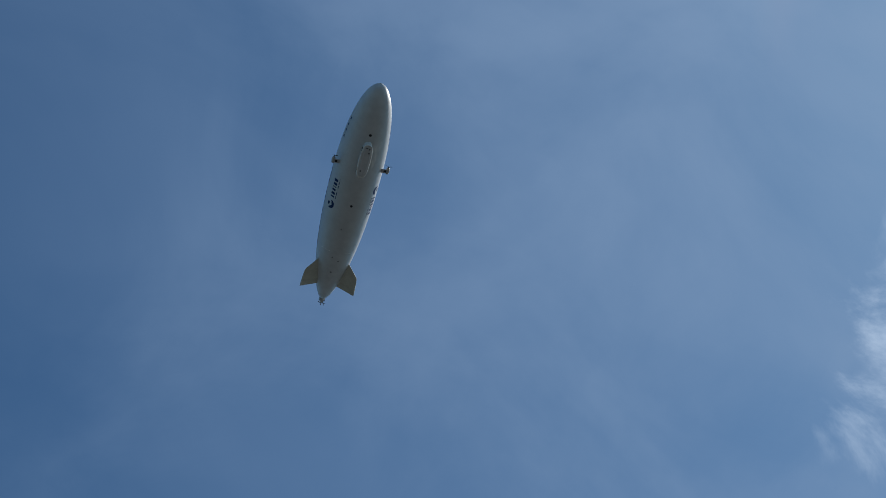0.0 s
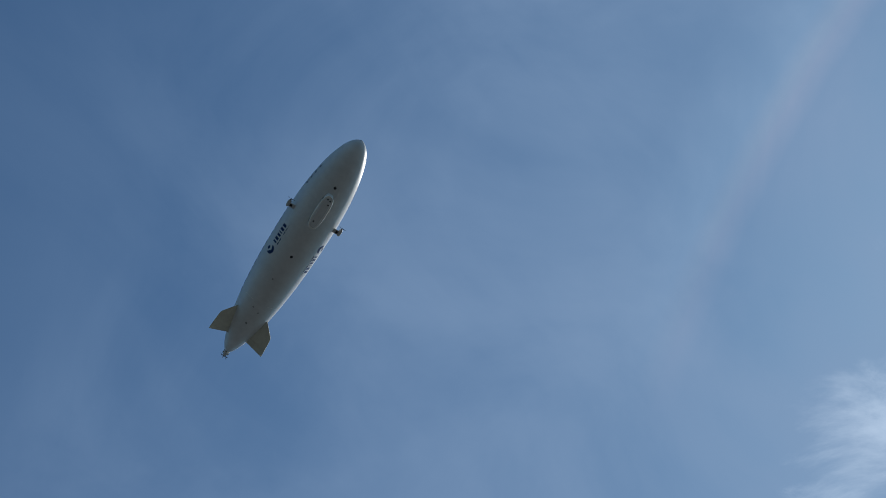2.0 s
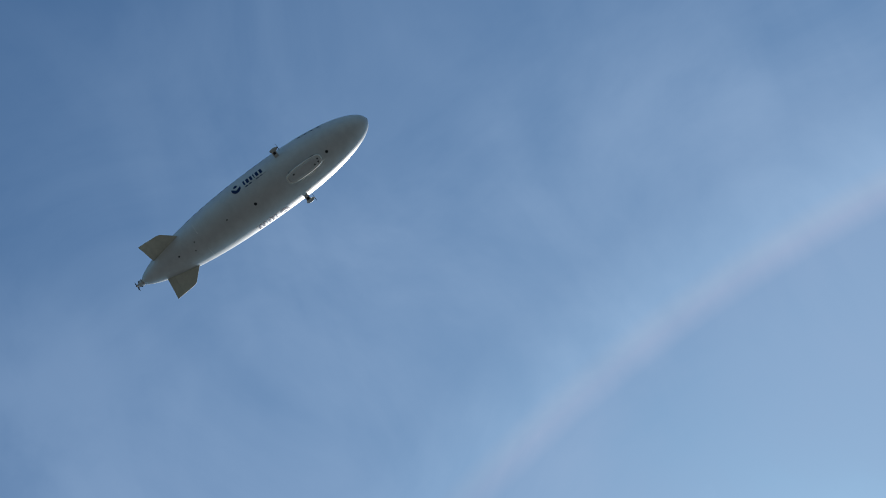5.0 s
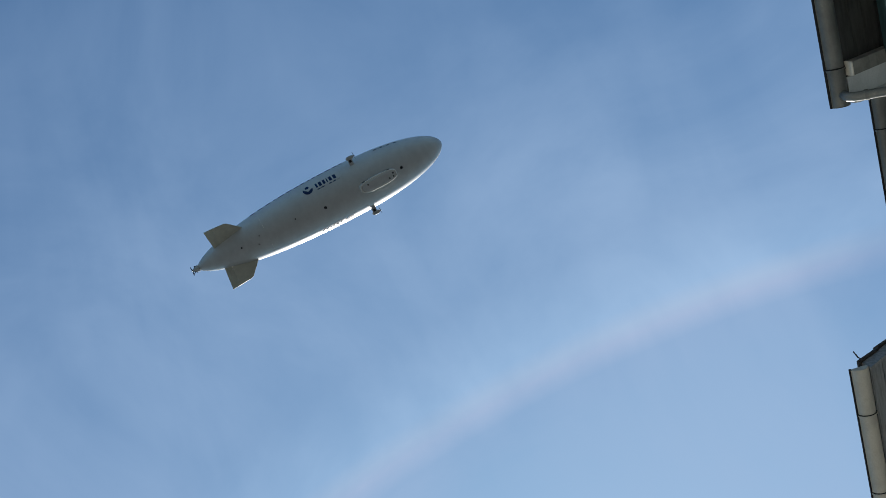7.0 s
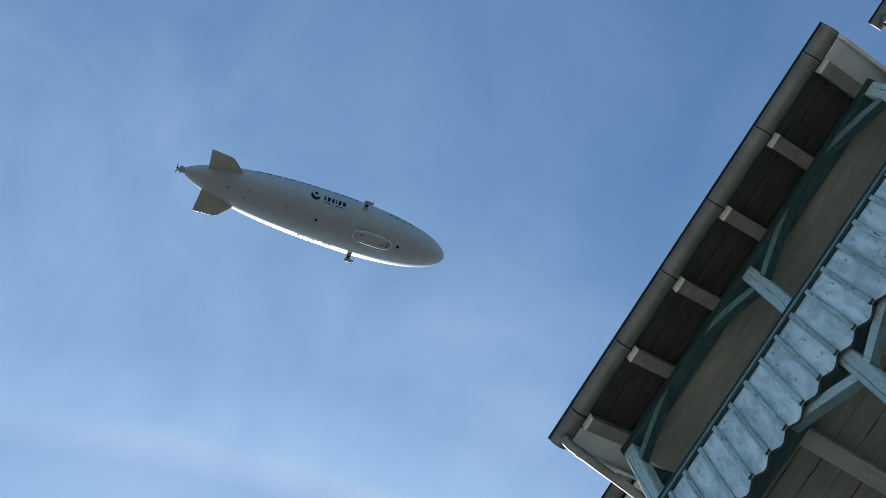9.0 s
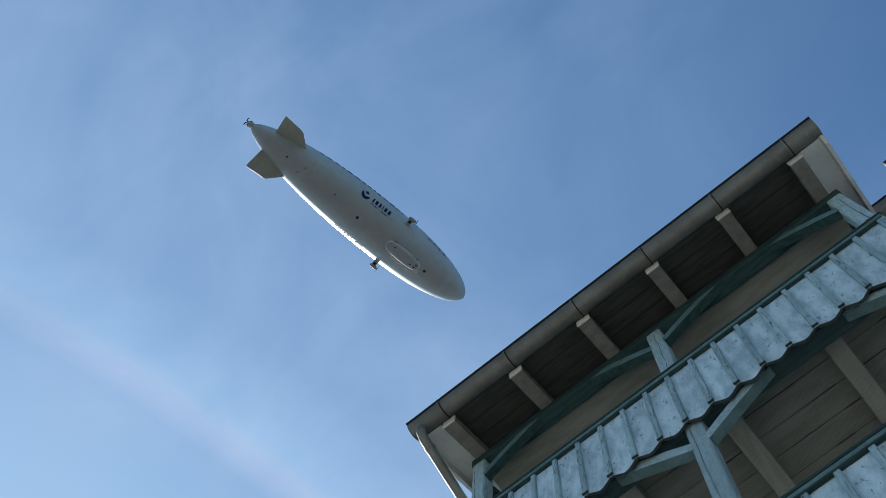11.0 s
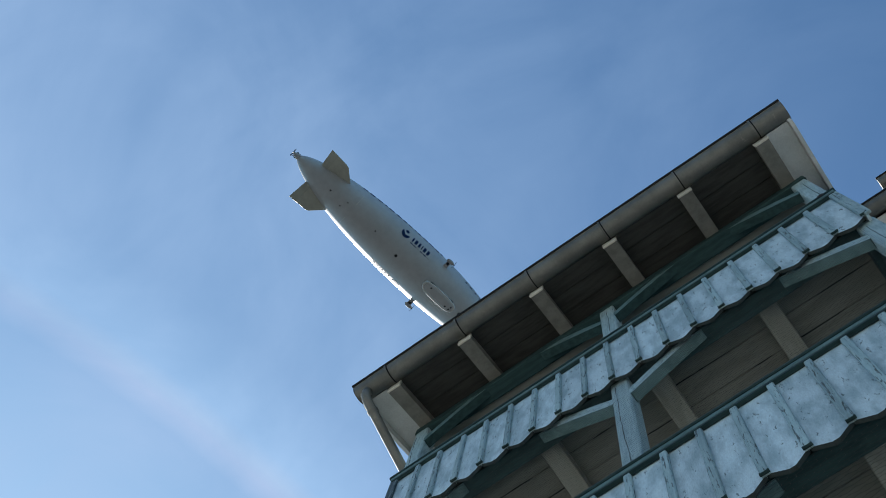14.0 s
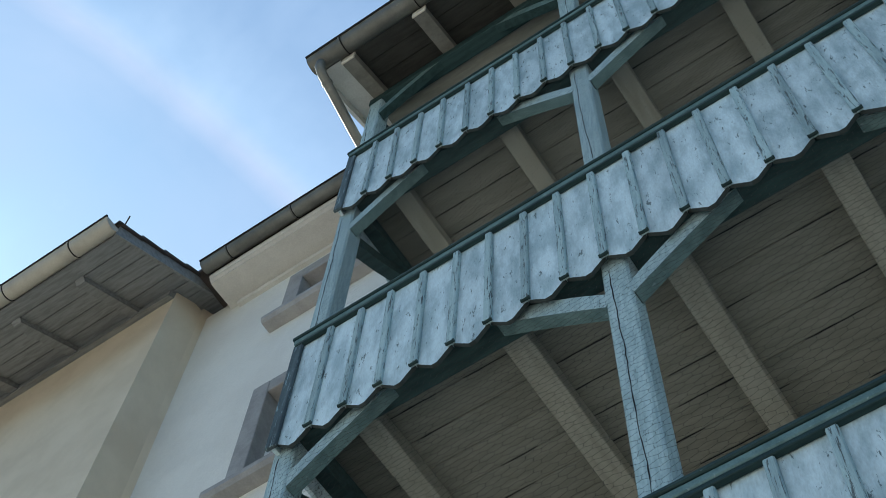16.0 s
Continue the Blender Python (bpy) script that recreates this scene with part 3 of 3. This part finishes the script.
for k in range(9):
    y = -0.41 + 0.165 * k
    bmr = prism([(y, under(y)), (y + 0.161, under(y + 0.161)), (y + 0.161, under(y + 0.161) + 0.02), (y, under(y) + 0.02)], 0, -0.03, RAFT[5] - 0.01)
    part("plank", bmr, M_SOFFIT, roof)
bmr = prism([(-0.49, under(-0.49) + 0.022), (WALL_Y - 0.003, under(WALL_Y) + 0.022), (WALL_Y - 0.003, under(WALL_Y) + 0.09), (-0.49, under(-0.49) + 0.06)], 0, -0.27, WIDE + 0.22)
part("roof_covering", bmr, M_TILE, roof, "dark roof covering")
for xa, xb in ((-0.23, -0.035), (RAFT[5] + 0.002, WIDE + 0.185)):
    bmr = prism([(-0.41, under(-0.41) - 0.012), (1.0, under(1.0) - 0.012), (1.0, under(1.0) + 0.018), (-0.41, under(-0.41) + 0.018)], 0, xa, xb)
    part("verge_soffit", bmr, M_VERGE, roof, "pale grey boards under the verge")
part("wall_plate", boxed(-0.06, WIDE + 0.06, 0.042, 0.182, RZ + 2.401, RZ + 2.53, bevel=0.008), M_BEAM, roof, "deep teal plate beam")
for x in (-0.262, WIDE + 0.187):
    bmr = prism([(-0.41, under(-0.41) - 0.10), (-0.36, under(-0.36) - 0.13), (WALL_Y - 0.01, under(WALL_Y) - 0.13), (WALL_Y - 0.01, under(WALL_Y) + 0.02), (-0.43, under(-0.43) + 0.02)], 0, x, x + 0.03)
    part("verge_board", bmr, M_VERGE, roof, "pale grey verge board")
bmr = prism([(0.19, RZ + 2.47), (WALL_Y - 0.01, RZ + 2.47), (WALL_Y - 0.01, RZ + 2.49), (0.19, RZ + 2.49)], 0, 0.0, WIDE)
part("ceiling_board", bmr, M_CEIL, roof)
gut = eave_gutter("balcony_gutter", "dark weathered zinc half-round gutter with brackets", -0.277, WIDE + 0.225, -0.490, RZ + 2.474, 0.085, [x - 0.05 for x in RAFT])
pipe = thing("downpipe", "weathered zinc downpipe bending from gutter to wall", "downpipe")
pts = [(-0.175, -0.49, RZ + 2.40), (-0.185, -0.485, RZ + 2.325), (-0.19, -0.445, RZ + 2.29), (-0.195, -0.385, RZ + 2.27), (-0.20, 0.1, RZ + 2.03), (-0.20, 0.9, RZ + 1.64), (-0.20, 1.48, RZ + 1.36), (-0.20, 1.57, RZ + 1.28), (-0.20, 1.59, RZ + 1.1), (-0.20, 1.59, 0.1)]
part("pipe", tube(pts, 0.043, 14), M_ZINC, pipe, smooth=True)
part("collar", tube([(-0.195, -0.36, RZ + 2.2575), (-0.1955, -0.33, RZ + 2.2425)], 0.05, 14), M_ZINC, pipe)


# ---------------------------------------------------------------- wire netting on two openings
def netting(name, z0, z1, y):
    """Hexagonal netting of thin twisted wire between the posts, as one woven sheet."""
    r = random.Random(int(z0 * 10))
    verts, faces = [], []
    a = 0.024
    w, h = a * math.sqrt(3) * 1.7, 1.5 * a
    t = 0.00055

    def wire(p, q):
        dx, dz = q[0] - p[0], q[1] - p[1]
        ln = math.hypot(dx, dz)
        nx, nz = -dz / ln * t, dx / ln * t
        i = len(verts)
        for (x, z) in (p, q):
            dy = 0.010 * math.sin(x * 3.1 + z * 2.3)
            verts.extend(((x + nx, y + dy, z + nz), (x - nx, y + dy, z - nz), (x, y + dy - 1.6 * t, z)))
        faces.extend(((i, i + 1, i + 4, i + 3), (i + 1, i + 2, i + 5, i + 4), (i + 2, i, i + 3, i + 5)))
    rows, cols = int((z1 - z0) / h), int(WIDE / w)
    for j in range(rows):
        for i in range(cols):
            cx, cz = i * w + (w / 2 if j % 2 else 0), z0 + a + j * h
            cx += 0.006 * math.sin(cz * 5 + cx * 2)
            c = [(cx, cz + a), (cx - w / 2, cz + a / 2), (cx - w / 2, cz - a / 2), (cx, cz - a)]
            if cx - w / 2 < 0 or cx > WIDE:
                continue
            for p, q in zip(c, c[1:]):
                wire(p, q)
    me = bpy.data.meshes.new(name)
    me.from_pydata(verts, [], faces)
    me.materials.append(M_WIRE)
    return tagged(new(name, me), "thin grey hexagonal wire netting across balcony opening", "netting", "nettings", "stuff")


netting("wire_netting", TIPS[0] + 1.085, TIPS[1] + 0.10, 0.03)
netting("wire_netting", TIPS[1] + 1.085, TIPS[2] + 0.10, 0.03)

# ---------------------------------------------------------------- upper bay beyond, with its own eave
bay = thing("roof_bay", "white roof bay with zinc gutter beyond the balcony", "bay", "", (0, 0, 0), "structure")
part("wall", boxed(5.35, 8.6, 2.1, 4.7, EAVE_Z + 0.5, 17.1), M_WHITE, bay)
bmr = prism([(1.52, 17.04), (4.8, 18.4), (4.8, 18.5), (1.52, 17.14)], 0, 5.0, 8.9)
part("roof", bmr, M_TILE, bay)
bay_gutter = eave_gutter("bay_gutter", "zinc gutter and outlet on the roof bay", 4.92, 8.9, 1.49, 17.02, 0.08, [5.2, 6.1, 7.0, 7.9])
part("outlet", tube([(5.04, 1.49, 16.96), (5.04, 1.51, 16.86), (5.12, 1.64, 16.76), (5.3, 2.05, 16.6)], 0.045, 12), M_ZINC, bay_gutter, smooth=True)

# ---------------------------------------------------------------- airship
HULL_R = 7.35
NOSE, TAIL, BELLY = 37.9, -35.6, 8.0


def hull_r(x):
    if x >= BELLY:
        s = min(1.0, (x - BELLY) / (NOSE - BELLY))
        return HULL_R * max(0.0, 1 - s ** 2.3) ** 0.5
    s = min(1.0, (BELLY - x) / (BELLY - TAIL))
    return HULL_R * max(0.0, 1 - s ** 2.3) ** 0.62


def hull_pt(x, ang, off=0.0):
    """A point of the envelope; ang in degrees from the keel, positive to port."""
    r = hull_r(x) + off
    a = radians(ang)
    return (x, r * math.sin(a), -r * math.cos(a))


def hull_patch(outline, off=0.035):
    """A flat marking laid on the envelope; the outline is in metres (along, round) about (x, ang)."""
    def make(x, ang, flip=1):
        bm = bmesh.new()
        vs = []
        for u, v in outline:
            xx = x + flip * u
            a = ang + math.degrees(v / max(1.0, hull_r(xx)))
            vs.append(bm.verts.new(hull_pt(xx, a, off)))
        c = Vector((0, 0, 0))
        for v in vs:
            c += v.co
        mid = bm.verts.new(c / len(vs) + Vector((0, 0, 0)))
        rad = math.hypot(mid.co.y, mid.co.z)
        k = (hull_r(mid.co.x) + off) / rad
        mid.co.y, mid.co.z = mid.co.y * k, mid.co.z * k
        for i in range(len(vs)):
            bm.faces.new((vs[i], vs[(i + 1) % len(vs)], mid))
        return bm
    return make


airship = thing("airship", "long white airship with navy markings flying overhead", "airship")
airship.matrix_basis = Matrix(((0.1902, -0.9812, -0.0314, -63.97), (0.9803, 0.1916, -0.0479, 17.45), (0.0530, -0.0217, 0.9984, 344.08), (0, 0, 0, 1)))
bm = bmesh.new()
rings = []
xs = [BELLY + (NOSE - BELLY) * math.sin(math.pi / 2 * k / 26) for k in range(26, -1, -1)]
xs[0] = NOSE - 0.004
xs += [BELLY - (BELLY - TAIL) * math.sin(math.pi / 2 * k / 34) for k in range(1, 35)]
xs[-1] = TAIL + 0.02
for x in xs:
    rings.append([bm.verts.new(hull_pt(x, 360 * k / 72)) for k in range(72)])
for r0, r1 in zip(rings, rings[1:]):
    for k in range(72):
        bm.faces.new((r0[k], r0[(k + 1) % 72], r1[(k + 1) % 72], r1[k]))
bm.faces.new(rings[0])
bm.faces.new(rings[-1])
part("envelope", bm, M_HULL, airship, "taut white envelope", smooth=True)
part("nose_cap", tube([(NOSE - 0.35, 0, 0), (NOSE - 0.02, 0, 0), (NOSE + 0.12, 0, 0)], [0.62, 0.42, 0.1], 16), M_NACELLE, airship, smooth=True)


def fin(ang):
    """A tapered fin with its hinged rudder, standing off the envelope at ang."""
    a = radians(ang)
    ax = Vector((0, math.sin(a), -math.cos(a)))
    side = Vector((0, math.cos(a), math.sin(a)))

    def slab(outline):
        bmf = bmesh.new()
        lo, hi = [], []
        for x, r, t in outline:
            lo.append(bmf.verts.new(Vector((x, 0, 0)) + ax * r - side * t))
            hi.append(bmf.verts.new(Vector((x, 0, 0)) + ax * r + side * t))
        n = len(outline)
        bmf.faces.new(lo[::-1])
        bmf.faces.new(hi)
        for i in range(n):
            bmf.faces.new((lo[i], lo[(i + 1) % n], hi[(i + 1) % n], hi[i]))
        return bmf
    f = part("fin", slab([(-19.8, 4.9, 0.05), (-23.6, 9.0, 0.05), (-24.4, 9.3, 0.05), (-27.6, 9.55, 0.12), (-27.4, 3.2, 0.3), (-22.5, 4.2, 0.3)]), M_FIN, airship, "pale khaki tail fin")
    part("rudder", slab([(-27.61, 9.55, 0.12), (-29.9, 9.7, 0.03), (-29.3, 3.0, 0.03), (-27.41, 3.2, 0.29)]), M_FIN, f)
    return f


for a in (61, -61, 180):
    fin(a)

# gondola under the hull
bm = bmesh.new()
GX, GL, GW = 16.7, 5.4, 1.55
levels = [(-6.2, 1.0), (-7.6, 1.0), (-8.5, 0.97), (-9.0, 0.86), (-9.15, 0.7)]
rings = []
for z, k in levels:
    ring_v = []
    for i in range(40):
        t = 2 * math.pi * i / 40
        c, s = math.cos(t), math.sin(t)
        ring_v.append(bm.verts.new((GX + GL * k * math.copysign(abs(c) ** 0.75, c), GW * k * math.copysign(abs(s) ** 0.6, s), z)))
    rings.append(ring_v)
for r0, r1 in zip(rings, rings[1:]):
    for i in range(40):
        bm.faces.new((r0[i], r0[(i + 1) % 40], r1[(i + 1) % 40], r1[i]))
bm.faces.new(rings[-1])
gondola = part("gondola", bm, M_HULL, airship, "white passenger gondola", smooth=False)
bm = bmesh.new()
loop = []
for i in range(41):
    t = 2 * math.pi * i / 40
    c, s = math.cos(t), math.sin(t)
    loop.append((GX + (GL + 0.02) * 0.94 * math.copysign(abs(c) ** 0.75, c), (GW + 0.02) * 0.94 * math.copysign(abs(s) ** 0.6, s), -8.72))
# Added pale tube: sky light along the lower rim, put into its colour.
part("edge_trim", tube(loop, 0.27, 6, caps=False), M_PALE_LINE, gondola, "pale tube for the sky-lit lower rim")
for sgn in (-1, 1):
    for k in range(8):
        x = 12.7 + 1.02 * k
        yy = sgn * (GW * 1.0 + 0.02)
        part("window", boxed(x, x + 0.78, min(yy, yy - sgn * 0.25), max(yy, yy - sgn * 0.25), -8.35, -7.55), M_DARK, gondola)
for x, y in ((13.7, -0.5), (19.6, 0.55), (21.0, -0.3), (20.8, 0.5)):
    part("hatch", boxed(x - 0.2, x + 0.2, y - 0.2, y + 0.2, -9.2, -9.14), M_DARK, gondola)


def engine(sgn):
    """A side nacelle on its outrigger with a three-bladed propeller."""
    e = part("outrigger", prism([(12.3, -3.8), (13.5, -3.8), (13.3, -3.3), (12.5, -3.3)], 1, sgn * 5.9, sgn * 7.9), M_NACELLE, airship, "grey engine outrigger")
    part("nacelle", tube([(14.3, sgn * 8.2, -3.55), (13.9, sgn * 8.2, -3.55), (13.2, sgn * 8.2, -3.55), (12.3, sgn * 8.2, -3.55), (12.0, sgn * 8.2, -3.55)], [0.18, 0.46, 0.56, 0.46, 0.2], 14), M_NACELLE, e, smooth=True)
    part("air_intake", boxed(12.55, 13.25, min(sgn * 7.0, sgn * 7.7), max(sgn * 7.0, sgn * 7.7), -3.86, -3.80), M_DARK, e)
    part("hub", tube([(14.28, sgn * 8.2, -3.55), (14.62, sgn * 8.2, -3.55)], [0.2, 0.05], 10), M_DARK, e)
    for k in range(3):
        a = 2 * math.pi * k / 3 + 0.4
        bmb = bmesh.new()
        pts = []
        for r, w in ((0.15, 0.07), (0.5, 0.11), (0.95, 0.08), (1.2, 0.03)):
            pts.append((r, w))
        d = Vector((0, math.cos(a), math.sin(a)))
        t = Vector((0.35, -math.sin(a), math.cos(a)))
        c = Vector((14.4, sgn * 8.2, -3.55))
        f_, b_ = [], []
        for r, w in pts:
            f_.append((bmb.verts.new(c + d * r - t * w), bmb.verts.new(c + d * r + t * w)))
            b_.append((bmb.verts.new(c + d * r - t * w + Vector((0.05, 0, 0))), bmb.verts.new(c + d * r + t * w + Vector((0.05, 0, 0)))))
        for i in range(3):
            bmb.faces.new((f_[i][0], f_[i][1], f_[i + 1][1], f_[i + 1][0]))
            bmb.faces.new((b_[i][0], b_[i][1], b_[i + 1][1], b_[i + 1][0]))
            bmb.faces.new((f_[i][0], b_[i][0], b_[i + 1][0], f_[i + 1][0]))
            bmb.faces.new((f_[i][1], b_[i][1], b_[i + 1][1], f_[i + 1][1]))
        part("blade", bmb, M_DARK, e)


engine(1)
engine(-1)
# stern drive
stern = part("stern_drive", tube([(-35.2, 0, 0), (-36.0, 0, 0), (-36.6, 0, 0), (-36.9, 0, 0)], [1.0, 0.75, 0.5, 0.25], 14), M_NACELLE, airship, "grey stern engine")
part("side_pod", tube([(-36.0, -0.9, 0.1), (-36.0, 0.9, 0.1)], 0.3, 10), M_DARK, stern)
for a in (0.3, 2.4, 4.5):
    part("blade", tube([(-37.0, 0.1 * math.cos(a), 0.1 * math.sin(a)), (-37.15, 0.9 * math.cos(a), 0.9 * math.sin(a)), (-37.1, 1.5 * math.cos(a), 1.5 * math.sin(a))], [0.12, 0.14, 0.04], 6), M_DARK, stern)
part("tail_strut", tube([(-36.2, 0.3, -0.4), (-37.2, 0.9, -1.0)], 0.08, 6), M_DARK, stern)


def arc_pts(cx, cy, r, a0, a1, n):
    return [(cx + r * math.cos(radians(a0 + (a1 - a0) * k / n)), cy + r * math.sin(radians(a0 + (a1 - a0) * k / n))) for k in range(n + 1)]


def marking(x, ang, flip, rnd):
    """The round two-part sign with a row of plain navy bars after it and a thin line of writing."""
    crescent = arc_pts(0, 0, 1.45, 150, 350, 14) + arc_pts(0.15, 0.75, 1.35, 325, 215, 10)
    drop = arc_pts(0.05, 0.75, 0.62, 20, 200, 8) + [(0.2, 0.35), (0.55, 0.5)]
    for o in (crescent, drop):
        part("round_sign", hull_patch([(u * 0.95, v * rnd) for u, v in o])(x, ang, flip), M_NAVY, airship, "navy round sign")
    along = 2.3
    for w in (0.5, 0.8, 0.65, 0.3, 0.8, 0.8):
        o = [(along, -0.75 * rnd), (along + w * 0.5, -0.75 * rnd), (along + w, -0.75 * rnd), (along + w, 0.75 * rnd), (along + w * 0.5, 0.75 * rnd), (along, 0.75 * rnd)]
        part("bar", hull_patch(o)(x, ang, flip), M_NAVY, airship)
        along += w + 0.42
    for k in range(6):
        u = 2.3 + 1.15 * k
        o = [(u, -1.5 * rnd), (u + 0.95, -1.5 * rnd), (u + 0.95, -1.22 * rnd), (u, -1.22 * rnd)]
        part("small_bar", hull_patch(o)(x, ang, flip), M_NACELLE if k % 3 == 2 else M_NAVY, airship)


marking(-0.7, -53, 1, -1)
marking(6.2, 60, -1, 1)
# long row of bars high on the starboard flank and small ones by the bow
for sgn in (-1, 1):
    x = -17.0
    r = random.Random(5)
    while x < 11 and sgn < 0:
        w = r.uniform(0.7, 1.9)
        part("flank_bar", hull_patch([(0, -0.7), (w / 2, -0.7), (w, -0.7), (w, 0.7), (w / 2, 0.7), (0, 0.7)])(x, sgn * 92, 1), M_NAVY, airship)
        x += w + r.uniform(0.5, 0.9)
    for k in range(7):
        part("bow_bar", hull_patch([(0, -0.35), (0.7, -0.35), (0.7, 0.35), (0, 0.35)])(20 + 0.95 * k, sgn * 78, 1), M_NACELLE if k % 2 else M_NAVY, airship)
for x, a, rr in ((1.17, 0, 0.42), (24.07, 0, 0.42), (-23.0, -4, 0.25), (-7.2, -8, 0.2), (-18.5, 8, 0.2), (-17.5, -12, 0.18)):
    part("port", hull_patch(arc_pts(0, 0, rr, 0, 340, 10), 0.06)(x, a), M_DARK, airship, "small dark hull port")
for x, a in ((-15.5, -38), (-15.5, 34)):
    part("seam_tape", hull_patch([(-0.07, -1.6), (0.07, -1.6), (0.07, 1.6), (-0.07, 1.6)], 0.06)(x, a), M_PALE_LINE, airship)
